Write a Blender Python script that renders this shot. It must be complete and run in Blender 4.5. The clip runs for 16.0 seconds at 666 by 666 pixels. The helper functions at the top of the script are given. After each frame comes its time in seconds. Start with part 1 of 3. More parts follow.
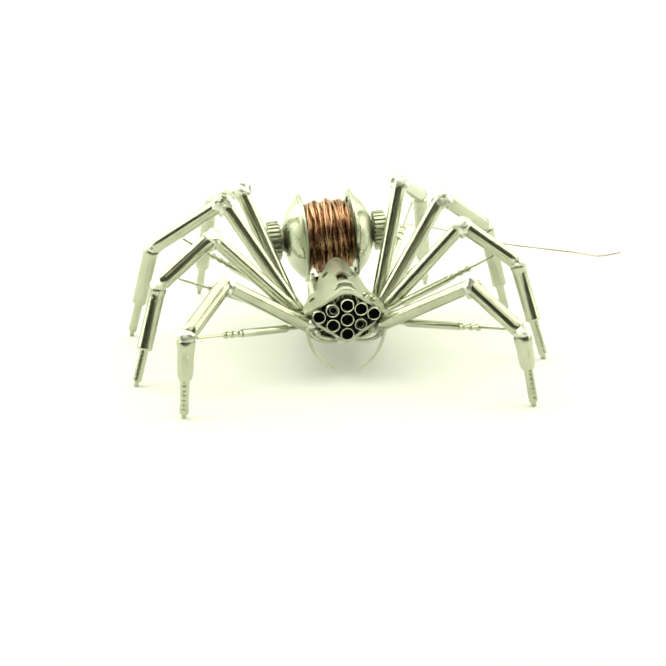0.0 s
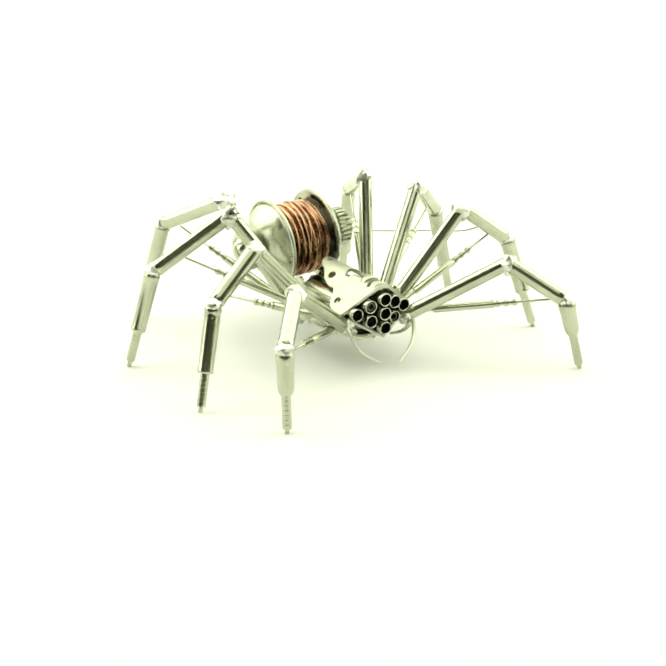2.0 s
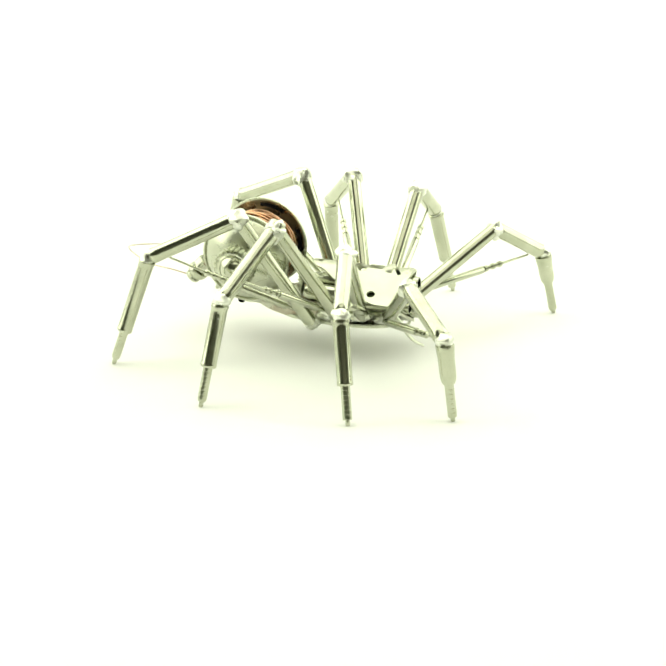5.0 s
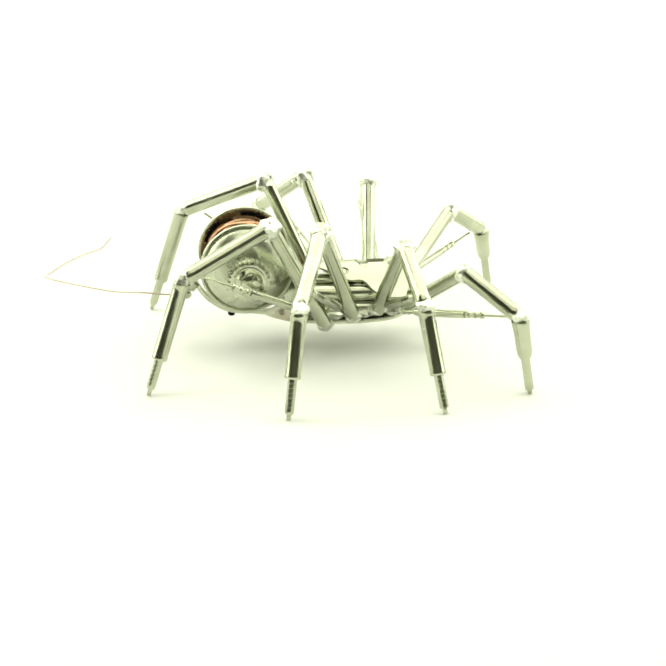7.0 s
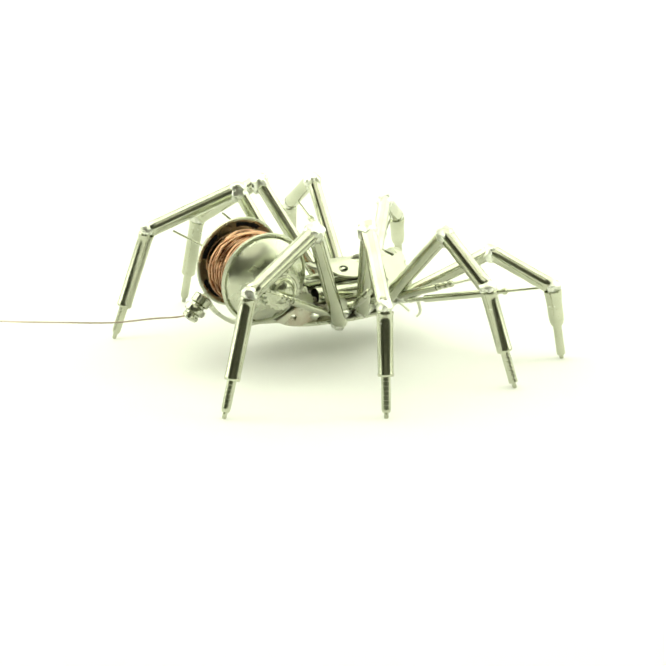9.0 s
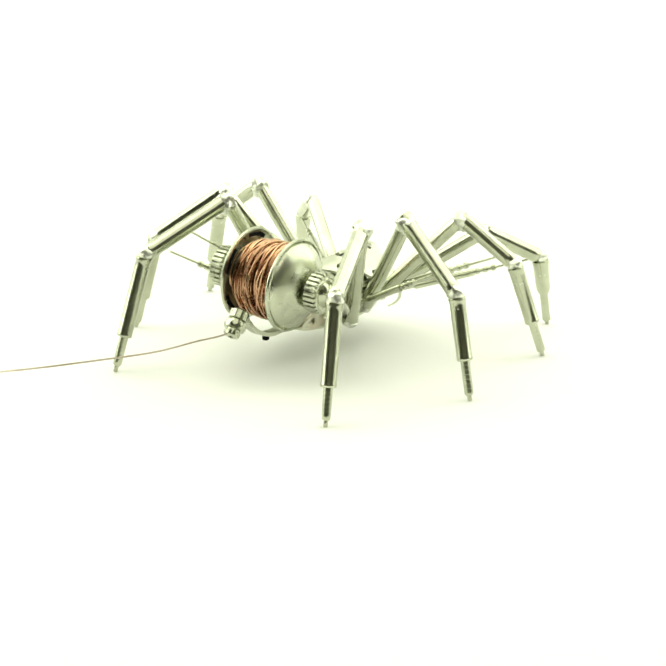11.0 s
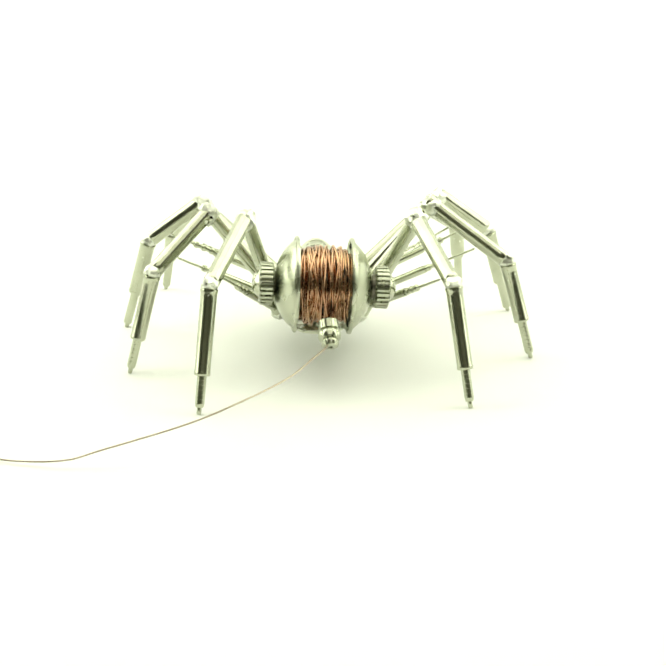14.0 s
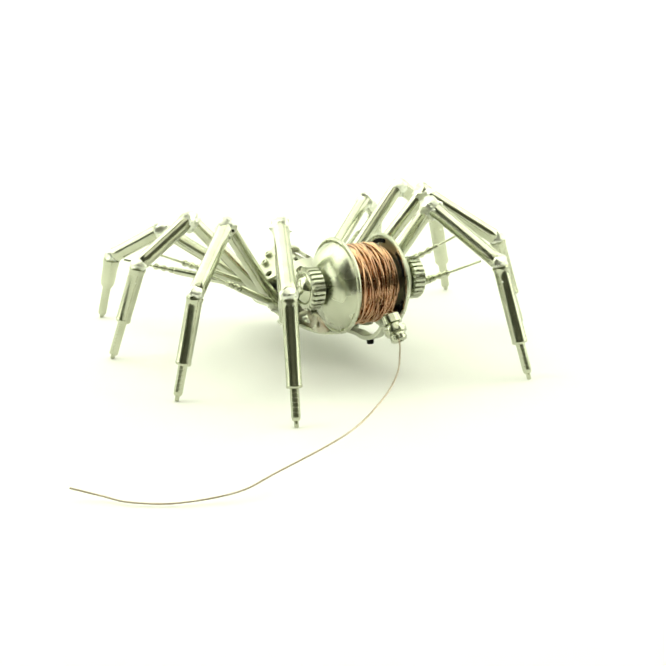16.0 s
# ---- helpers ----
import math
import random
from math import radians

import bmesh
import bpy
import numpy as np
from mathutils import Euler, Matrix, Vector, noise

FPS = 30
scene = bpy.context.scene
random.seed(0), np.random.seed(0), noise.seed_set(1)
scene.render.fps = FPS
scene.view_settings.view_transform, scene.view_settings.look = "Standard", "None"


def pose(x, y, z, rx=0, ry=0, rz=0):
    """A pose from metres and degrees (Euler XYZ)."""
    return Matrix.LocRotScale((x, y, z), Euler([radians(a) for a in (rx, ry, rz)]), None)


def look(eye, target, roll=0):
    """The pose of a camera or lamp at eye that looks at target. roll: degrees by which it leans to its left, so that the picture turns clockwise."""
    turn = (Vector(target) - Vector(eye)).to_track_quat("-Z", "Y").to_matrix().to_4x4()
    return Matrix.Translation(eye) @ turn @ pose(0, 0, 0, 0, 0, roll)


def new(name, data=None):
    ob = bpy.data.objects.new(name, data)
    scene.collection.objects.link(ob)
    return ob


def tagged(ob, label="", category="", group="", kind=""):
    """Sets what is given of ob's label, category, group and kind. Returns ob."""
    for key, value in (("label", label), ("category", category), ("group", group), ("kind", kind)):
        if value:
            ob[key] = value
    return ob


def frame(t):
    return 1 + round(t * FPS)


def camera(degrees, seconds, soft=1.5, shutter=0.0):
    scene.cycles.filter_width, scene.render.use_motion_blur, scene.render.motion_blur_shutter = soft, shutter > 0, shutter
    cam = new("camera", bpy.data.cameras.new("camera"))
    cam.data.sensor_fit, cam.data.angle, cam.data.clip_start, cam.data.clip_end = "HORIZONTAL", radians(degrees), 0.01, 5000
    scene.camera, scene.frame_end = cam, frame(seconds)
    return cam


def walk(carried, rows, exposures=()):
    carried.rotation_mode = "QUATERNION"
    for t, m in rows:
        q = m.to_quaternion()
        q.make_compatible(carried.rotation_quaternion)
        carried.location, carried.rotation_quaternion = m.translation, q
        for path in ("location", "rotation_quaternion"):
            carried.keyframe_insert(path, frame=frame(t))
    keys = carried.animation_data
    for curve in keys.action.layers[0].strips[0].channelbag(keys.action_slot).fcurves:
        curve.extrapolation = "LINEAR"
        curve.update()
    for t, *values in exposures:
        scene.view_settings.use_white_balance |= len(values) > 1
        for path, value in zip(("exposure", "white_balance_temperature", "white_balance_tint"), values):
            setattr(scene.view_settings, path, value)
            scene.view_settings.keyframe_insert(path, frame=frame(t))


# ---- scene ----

MM = 0.001
cam = camera(20.3, 16.0, soft=1.9)
EYE = Vector((0.0, -0.200, 0.07320))
AIM = EYE + Vector((math.sin(radians(0.15)) * math.cos(radians(19.754)), math.cos(radians(0.15)) * math.cos(radians(19.754)), -math.sin(radians(19.754))))
walk(cam, [(0, look(EYE, AIM, -0.385)), (16, look(EYE, AIM, -0.385))])

# ---- light: soft roof panel of a small white tent, added side and room fills ----
world = bpy.data.worlds.new("room_air")
scene.world = world
world.use_nodes = True
world.node_tree.nodes["Background"].inputs[0].default_value = (0.9, 1.0, 0.9, 1)
world.node_tree.nodes["Background"].inputs[1].default_value = 0.05


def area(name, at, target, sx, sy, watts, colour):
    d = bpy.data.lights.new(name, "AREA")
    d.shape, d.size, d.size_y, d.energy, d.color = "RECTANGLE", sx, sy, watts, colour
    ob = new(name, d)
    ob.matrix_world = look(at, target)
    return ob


area("roof_panel_lamp", (-0.02, 0.10, 0.596), (-0.02, 0.10, 0.0), 0.60, 0.50, 1.30, (0.96, 1.0, 0.828))
# unseen fills before the tent walls, added to soften shadows and brighten the steel
area("added_side_fill_west", (-0.318, 0.14, 0.31), (0.0, 0.14, 0.31), 0.50, 0.54, 1.58, (0.96, 1.0, 0.828))
area("added_side_fill_east", (0.318, 0.14, 0.31), (0.0, 0.14, 0.31), 0.50, 0.54, 1.35, (0.96, 1.0, 0.828))
# unseen lamp added to lift the darkest reflections on the tubes
area("added_room_fill", (0.2, -1.2, 1.66), (0.2, -1.2, 0.0), 1.7, 1.5, 11.0, (1.0, 1.0, 0.80))


# ---- materials ----
def material(name):
    m = bpy.data.materials.new(name)
    m.use_nodes = True
    nt = m.node_tree
    return m, nt, nt.nodes["Principled BSDF"]


def grain(nt, scale, detail=3.0, coords="Object"):
    tc = nt.nodes.new("ShaderNodeTexCoord")
    n = nt.nodes.new("ShaderNodeTexNoise")
    n.inputs["Scale"].default_value, n.inputs["Detail"].default_value = scale, detail
    nt.links.new(tc.outputs[coords], n.inputs["Vector"])
    return n


def ramp(nt, src, lo, hi, a=0.35, b=0.65):
    r = nt.nodes.new("ShaderNodeValToRGB")
    e = r.color_ramp.elements
    e[0].position, e[1].position = a, b
    e[0].color, e[1].color = (*lo, 1), (*hi, 1)
    nt.links.new(src, r.inputs[0])
    return r


def metal(name, lo, hi, rough=(0.12, 0.28), bump=0.05, scale=900.0, dents=350.0, detail=4.0):
    m, nt, b = material(name)
    b.inputs["Metallic"].default_value = 1.0
    big = grain(nt, dents, detail)
    fine = grain(nt, scale * 4, 3)
    nt.links.new(ramp(nt, big.outputs["Fac"], lo, hi).outputs[0], b.inputs["Base Color"])
    rr = ramp(nt, fine.outputs["Fac"], (rough[0],) * 3, (rough[1],) * 3)
    nt.links.new(rr.outputs[0], b.inputs["Roughness"])
    bp = nt.nodes.new("ShaderNodeBump")
    bp.inputs["Strength"].default_value, bp.inputs["Distance"].default_value = bump, 0.0001
    nt.links.new(big.outputs["Fac"], bp.inputs["Height"])
    nt.links.new(bp.outputs[0], b.inputs["Normal"])
    return m


def matt(name, lo, hi, rough, scale, bump=0.1, dist=0.0002):
    m, nt, b = material(name)
    n = grain(nt, scale, 5)
    nt.links.new(ramp(nt, n.outputs["Fac"], lo, hi).outputs[0], b.inputs["Base Color"])
    b.inputs["Roughness"].default_value = rough
    bp = nt.nodes.new("ShaderNodeBump")
    bp.inputs["Strength"].default_value, bp.inputs["Distance"].default_value = bump, dist
    nt.links.new(n.outputs["Fac"], bp.inputs["Height"])
    nt.links.new(bp.outputs[0], b.inputs["Normal"])
    return m


STEEL = metal("polished_steel", (0.455, 0.475, 0.36), (0.545, 0.565, 0.44), (0.12, 0.23), 0.20)
BRUSHED = metal("satin_nickel", (0.48, 0.50, 0.39), (0.55, 0.57, 0.45), (0.25, 0.31), 0.035, 90, 300, 2.0)
PALE = metal("dull_tin", (0.62, 0.64, 0.52), (0.74, 0.76, 0.64), (0.42, 0.5), 0.1)
SOLDER = metal("bright_solder", (0.62, 0.64, 0.55), (0.86, 0.88, 0.80), (0.26, 0.46), 0.45, 500, 1100)
PLATE = metal("plated_bridge", (0.50, 0.515, 0.41), (0.56, 0.575, 0.465), (0.33, 0.38), 0.05)
TINTED = metal("brown_tinted_plate", (0.43, 0.37, 0.28), (0.54, 0.545, 0.44), (0.26, 0.34), 0.06, 300, 500)
COPPER = metal("bare_copper", (0.42, 0.235, 0.145), (0.68, 0.43, 0.265), (0.20, 0.28), 0.02, 900, 420)
DULL_COPPER = metal("fine_copper_wire", (0.37, 0.305, 0.235), (0.50, 0.43, 0.35), (0.25, 0.4), 0.05)
# flat black: painted shade for openings and gaps, and the stud's own colour
DARK = matt("black_shade_and_stud", (0.006, 0.006, 0.006), (0.012, 0.012, 0.011), 0.9, 2500)
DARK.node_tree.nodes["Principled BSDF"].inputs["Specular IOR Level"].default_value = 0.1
GREY = metal("darkened_steel", (0.16, 0.15, 0.12), (0.30, 0.28, 0.22), (0.25, 0.45), 0.2)
PAPER = matt("white_paper", (0.81, 0.81, 0.798), (0.815, 0.815, 0.803), 0.8, 160, 0.0)
FABRIC = matt("white_tent_fabric", (0.78, 0.78, 0.76), (0.82, 0.82, 0.80), 0.9, 900, 0.2)
ROOM = matt("dim_room_paint", (0.34, 0.35, 0.28), (0.40, 0.41, 0.34), 0.8, 3)


# ---- mesh helpers, in millimetres ----
def finish(bm, name, mat, parent=None, label="", smooth=True):
    bm.normal_update()
    me = bpy.data.meshes.new(name)
    bmesh.ops.scale(bm, vec=(MM, MM, MM), verts=bm.verts)
    bm.to_mesh(me)
    bm.free()
    if smooth:
        for p in me.polygons:
            p.use_smooth = True
        me.set_sharp_from_angle(angle=radians(35))
    me.materials.append(mat)
    ob = new(name, me)
    if parent is not None:
        ob.parent = parent
    if label:
        tagged(ob, label)
    return ob


def part(name, bm, mat, parent, label="", smooth=True):
    return finish(bm, name, mat, parent, label, smooth)


def basis(p0, p1):
    p0, p1 = Vector(p0), Vector(p1)
    return Matrix.Translation(p0) @ (p1 - p0).to_track_quat("Z", "Y").to_matrix().to_4x4()


def lathe(bm, m, profile, n=24):
    """Revolve (radius, height) pairs round the z axis of m; a closed run when first and last radius are zero."""
    rings = []
    for r, z in profile:
        if r < 1e-6:
            rings.append([bm.verts.new(m @ Vector((0, 0, z)))])
        else:
            rings.append([bm.verts.new(m @ Vector((r * math.cos(2 * math.pi * i / n), r * math.sin(2 * math.pi * i / n), z))) for i in range(n)])
    for a, b in zip(rings, rings[1:]):
        for i in range(n):
            j = (i + 1) % n
            if len(a) == 1 and len(b) > 1:
                bm.faces.new((a[0], b[j], b[i]))
            elif len(b) == 1 and len(a) > 1:
                bm.faces.new((a[i], a[j], b[0]))
            elif len(a) > 1:
                bm.faces.new((a[i], a[j], b[j], b[i]))


def spline(pts, k=6):
    pts = [Vector(p) for p in pts]
    q = [2 * pts[0] - pts[1]] + pts + [2 * pts[-1] - pts[-2]]
    out = []
    for a, b, c, d in zip(q, q[1:], q[2:], q[3:]):
        for i in range(k):
            t = i / k
            out.append(0.5 * ((2 * b) + (c - a) * t + (2 * a - 5 * b + 4 * c - d) * t * t + (3 * b - a - 3 * c + d) * t ** 3))
    return out + [pts[-1]]


def sweep(bm, pts, radius, n=8, closed=False):
    """A round bar along pts; radius is a number or a function of 0 to 1."""
    pts = [Vector(p) for p in pts]
    rad = radius if callable(radius) else (lambda s: radius)
    rings, up = [], Vector((0.31, 0.22, 0.93))
    cnt = len(pts)
    for i, p in enumerate(pts):
        a = pts[i - 1] if i or closed else p
        b = pts[(i + 1) % cnt] if i < cnt - 1 or closed else p
        t = (b - a).normalized()
        u = (up - t * up.dot(t)).normalized()
        up = u
        v = t.cross(u)
        r = rad(i / (cnt - 1))
        rings.append([bm.verts.new(p + (u * math.cos(2 * math.pi * k / n) + v * math.sin(2 * math.pi * k / n)) * r) for k in range(n)])
    pairs = list(zip(rings, rings[1:])) + ([(rings[-1], rings[0])] if closed else [])
    for a, b in pairs:
        for k in range(n):
            bm.faces.new((a[k], a[(k + 1) % n], b[(k + 1) % n], b[k]))
    if not closed:
        bm.faces.new(rings[0][::-1])
        bm.faces.new(rings[-1])


def blob(bm, at, r, stretch=(1, 1, 1), rough=0.25, seed=0):
    """A lump of solder."""
    made = bmesh.ops.create_icosphere(bm, subdivisions=3, radius=1.0)["verts"]
    for v in made:
        d = 1.04 + 0.85 * rough * noise.noise(v.co * 1.7 + Vector((seed * 3.1, seed, 0))) + 0.22 * rough * noise.noise(v.co * 4.3 + Vector((0, seed, 7)))
        v.co = Vector((v.co.x * stretch[0], v.co.y * stretch[1], v.co.z * stretch[2])) * (r * d) + Vector(at)


def slab(bm, outline, thick, m, holes=()):
    """A flat plate of that outline in the xy plane of m, with holes (x, y, radius), thick along z, edges a little rounded."""
    tmp = bmesh.new()

    def loop(pts):
        vs = [tmp.verts.new((x, y, 0)) for x, y in pts]
        for a, b in zip(vs, vs[1:] + vs[:1]):
            tmp.edges.new((a, b))
    loop(outline)
    for x, y, r in holes:
        loop([(x + r * math.cos(2 * math.pi * i / 18), y + r * math.sin(2 * math.pi * i / 18)) for i in range(18)])
    bmesh.ops.triangle_fill(tmp, use_beauty=True, use_dissolve=False, edges=tmp.edges[:])
    got = bmesh.ops.extrude_face_region(tmp, geom=tmp.faces[:])
    bmesh.ops.translate(tmp, vec=(0, 0, thick), verts=[g for g in got["geom"] if isinstance(g, bmesh.types.BMVert)])
    bmesh.ops.recalc_face_normals(tmp, faces=tmp.faces[:])
    rim = [e for e in tmp.edges if len(e.link_faces) == 2 and e.calc_face_angle(0) > 1.0]
    bmesh.ops.bevel(tmp, geom=rim, offset=thick * 0.22, segments=2, affect="EDGES", clamp_overlap=True)
    old = {v: bm.verts.new(m @ v.co) for v in tmp.verts}
    for f in tmp.faces:
        bm.faces.new([old[v] for v in f.verts])
    tmp.free()


def smooth_outline(pts, k=5):
    q = [Vector((x, y, 0)) for x, y in pts]
    return [(v.x, v.y) for v in spline(q, k)]


# ---- the tent and the room round it ----
def sheet_profile(name, prof, x0, x1, mat, label, category):
    """A sheet of 3 mm that follows prof in y and z, from x0 to x1."""
    bm = bmesh.new()
    rows = []
    for i, (y, z) in enumerate(prof):
        y0, z0 = prof[max(i - 1, 0)]
        y1, z1 = prof[min(i + 1, len(prof) - 1)]
        l = math.hypot(y1 - y0, z1 - z0)
        ny, nz = (z1 - z0) / l * 3, -(y1 - y0) / l * 3
        rows.append([bm.verts.new(c) for c in ((x0, y, z), (x1, y, z), (x1, y + ny, z + nz), (x0, y + ny, z + nz))])
    for a, b in zip(rows, rows[1:]):
        for k in range(4):
            bm.faces.new((a[k], a[(k + 1) % 4], b[(k + 1) % 4], b[k]))
    bm.faces.new(rows[0][::-1])
    bm.faces.new(rows[-1])
    bmesh.ops.recalc_face_normals(bm, faces=bm.faces[:])
    ob = finish(bm, name, mat)
    return tagged(ob, label, category, kind="structure")


def box(name, lo, hi, mat, label, category):
    bm = bmesh.new()
    bmesh.ops.create_cube(bm, size=1.0)
    for v in bm.verts:
        v.co = Vector([(lo[k] + hi[k]) / 2 + v.co[k] * (hi[k] - lo[k]) for k in range(3)])
    ob = finish(bm, name, mat, smooth=False)
    return tagged(ob, label, category, kind="structure")


sweep_prof = [(-150, 0), (0, 0), (180, 0), (300, 0)] + [(300 + 120 * math.sin(radians(a)), 120 - 120 * math.cos(radians(a))) for a in range(10, 91, 10)] + [(420, 600)]
sheet_profile("ground", sweep_prof, -320, 320, PAPER, "seamless white paper sheet swept up at the back", "paper sheet")
box("wall_west", (-325, -150, -3), (-321, 424, 603), FABRIC, "white fabric side of the photo tent", "tent wall")
box("wall_east", (321, -150, -3), (325, 424, 603), FABRIC, "white fabric side of the photo tent", "tent wall")
box("ceiling", (-325, -150, 604), (325, 424, 608), FABRIC, "white fabric roof of the photo tent", "tent roof")
box("floor", (-1500, -2200, -760), (1500, 1300, -750), ROOM, "dim floor of the room round the tent", "floor")
box("wall_south", (-1500, -2210, -750), (1500, -2201, 1700), ROOM, "dim grey-green room wall", "wall")
box("wall_north", (-1500, 1301, -750), (1500, 1310, 1700), ROOM, "dim grey-green room wall", "wall")
box("wall_left", (-1510, -2200, -750), (-1501, 1300, 1700), ROOM, "dim grey-green room wall", "wall")
box("wall_right", (1501, -2200, -750), (1510, 1300, 1700), ROOM, "dim grey-green room wall", "wall")
box("ceiling_room", (-1500, -2200, 1701), (1500, 1300, 1710), ROOM, "dim room ceiling", "ceiling")

# ---- the spider ----
spider = tagged(new("spider_sculpture"), "small steel spider built from watch parts with a copper wire spool", "sculpture")

# name: hip, knee, ankle, foot, base of the piston
LEGS = [
    ((-2.8, -8.3, 5), (-12.15, -13.8, 11.94), (-16.45, -19.18, 8.2), (-16.99, -20.39, 0), (-4.1, -8.2, 4.9)),
    ((-3.4, -5.3, 5), (-13.13, -7.22, 15.24), (-19.04, -8.85, 10.51), (-21.88, -10.71, 0), (-3.7, -5.9, 5.5)),
    ((-3.3, -2.6, 4.3), (-11.53, 1.45, 16.6), (-19.7, 4.2, 10.72), (-22.42, 5.58, 0), (-3.7, -1.2, 5.2)),
    ((-3.6, 0.6, 3.5), (-9.38, 6.74, 16.63), (-12.57, 16.13, 12.11), (-14.15, 20.11, 0), (-3.9, 1.5, 4.7)),
    ((4.9, -8.6, 5), (13.64, -15.51, 11.38), (18.32, -20.01, 7.54), (19.57, -21.22, 0), (6.3, -8.8, 5.3)),
    ((5.4, -5, 5), (14.22, -5.8, 15.22), (20.41, -5.95, 10.72), (23.49, -7.33, 0), (6.2, -6.3, 5.9)),
    ((5.3, -2.6, 4.5), (13.16, 1.88, 16.3), (19.22, 7.13, 11.03), (22.11, 8, 0), (5.9, -1.2, 5.2)),
    ((5.6, 0.6, 3.9), (9.04, 6.59, 16.94), (12.8, 16.36, 12.49), (14.16, 20.46, 0), (5.9, 1.5, 4.7)),
]

# where each piston meets its leg
ENDS = [(-15.34, -18.66, 7.89), (-16.91, -8.53, 11.05), (-16.17, 3.33, 11.96), (-11.25, 14.37, 12.04), (17.45, -18.48, 7.41), (17.79, -5.79, 11.49), (16.56, 5.09, 12.01), (11.5, 13.8, 12.44)]


def tube(bm, a, b, r, wall=0.16, flare=0.0, n=28):
    """A hollow tube, slightly flared and dented at both ends."""
    L = (Vector(b) - Vector(a)).length
    m = basis(a, b)
    lathe(bm, m, [(r - wall, 0.6), (r - wall, 0.02), (r - 0.03, 0), (r + flare, 0.06), (r, 0.55), (r, L - 0.55), (r + flare, L - 0.06), (r - 0.03, L), (r - wall, L - 0.02), (r - wall, L - 0.6)], n)


# size of the solder lump on each knee
LUMPS = [0.95, 1.0, 1.08, 1.1, 0.95, 1.02, 1.12, 1.06]


def build_leg(hip, knee, ankle, foot, base, reach, share, seed):
    hip, knee, ankle, foot, base = map(Vector, (hip, knee, ankle, foot, base))
    foot = foot + (foot - ankle).normalized() * 0.235
    d1, d2, d3 = (knee - hip).normalized(), (ankle - knee).normalized(), (foot - ankle).normalized()
    bm = bmesh.new()
    tube(bm, hip, knee - d1 * 0.05, 0.79, flare=0.04)
    leg = part("leg", bm, STEEL, spider, "polished steel tube leg with soldered joints")
    bm = bmesh.new()
    blob(bm, hip, 0.85, (1.0, 1.1, 0.8), 0.4, seed)
    part("hip_solder", bm, SOLDER, leg, "lump of bright solder")
    bm = bmesh.new()
    blob(bm, knee + d2 * 0.1 - d1 * 0.12, LUMPS[seed - 1], (1.05, 1.0, 0.97), 0.42, seed + 11)
    blob(bm, knee + d2 * 0.75 - d1 * 0.75, 0.55, (1.0, 1.0, 1.0), 0.5, seed + 31)
    spot = random.Random(seed + 40)
    for k in range(10 if LUMPS[seed - 1] > 1.0 else 3):
        out = Vector([spot.gauss(0, 1) for _ in range(3)]).normalized()
        blob(bm, knee + d2 * spot.uniform(-0.2, 0.9) + out * 0.9, spot.uniform(0.12, 0.3), (1, 1, 1), 0.4, seed * 7 + k)
    part("knee_solder", bm, SOLDER, leg, "lump of bright solder")
    bm = bmesh.new()
    L = (ankle - knee).length
    if seed == 3:
        top = [(0, 0.1), (0.6, 0.1), (0.74, -0.45), (0.86, -0.62), (1.0, -0.58), (1.03, -0.4), (0.93, 0.1), (0.88, 0.9)]
    else:
        top = [(0, -0.62), (0.36, -0.55), (0.64, -0.36), (0.81, -0.05), (0.885, 0.4), (0.89, 1.0)]
    lathe(bm, basis(knee, ankle), top + [(0.865, 2.0), (0.865, L - 1.2), (0.90, L - 0.55), (0.82, L - 0.42), (0.4, L - 0.4), (0, L - 0.4)], 28)
    part("upper_shin", bm, STEEL, leg)
    bm = bmesh.new()
    blob(bm, ankle + Vector((0, 0, 0.08)), 0.88, (1.0, 1.0, 0.95), 0.34, seed + 23)
    spot = random.Random(seed)
    side = d3.cross(Vector((0, 0, 1))).normalized() if abs(d3.z) < 0.999 else Vector((1, 0, 0))
    for k in range(6):
        turn = Matrix.Rotation(spot.uniform(0, 6.28), 3, d3)
        blob(bm, ankle + d3 * spot.uniform(0.9, 2.2) + turn @ side * 0.85, spot.uniform(0.05, 0.09), (1, 1, 1), 0.2, k)
    part("ankle_solder", bm, SOLDER, leg, "lump of bright solder")
    L = (foot - ankle).length
    m = basis(ankle, foot)
    z0, z1 = 0.35, L * share
    # the long shins end in a thin rolled collar, the short front ones taper off
    neck = [(0.92, z0 + 0.02), (0.95, z0 + 0.2), (0.87, z0 + 0.42), (0.86, z0 + 0.9)]
    if share > 0.56:
        end = [(0.82, z1 - 0.5), (0.84, z1 - 0.42), (0.86, z1 - 0.3), (0.855, z1 - 0.16), (0.79, z1 - 0.04), (0.6, z1)]
    else:
        neck = [(0.97, z0 + 0.02), (1.0, z0 + 0.16), (0.94, z0 + 0.7), (0.87, z0 + 1.5)]
        end = [(0.87, z1 - 1.2), (0.83, z1 - 0.6), (0.74, z1 - 0.25), (0.62, z1 - 0.02)]
    bm = bmesh.new()
    lathe(bm, m, [(0, z0), (0.72, z0 - 0.1), *neck, *end, (0.45, z1 + 0.02), (0, z1 + 0.02)], 28)
    part("lower_shin", bm, STEEL, leg)
    z2 = L * 0.945
    prof, z = [(0, z1 - 0.02), (0.49, z1 - 0.02)], z1
    while z < z2 - 0.45:
        prof += [(0.49, z + 0.03), (0.49, z + 0.07), (0.49, z + 0.38), (0.49, z + 0.42), (0.482, z + 0.445), (0.482, z + 0.475)]
        z += 0.50
    prof += [(0.48, z2 - 0.4), (0.44, z2 - 0.12), (0.37, z2), (0.24, z2), (0.24, L - 0.08), (0.19, L), (0, L)]
    bm = bmesh.new()
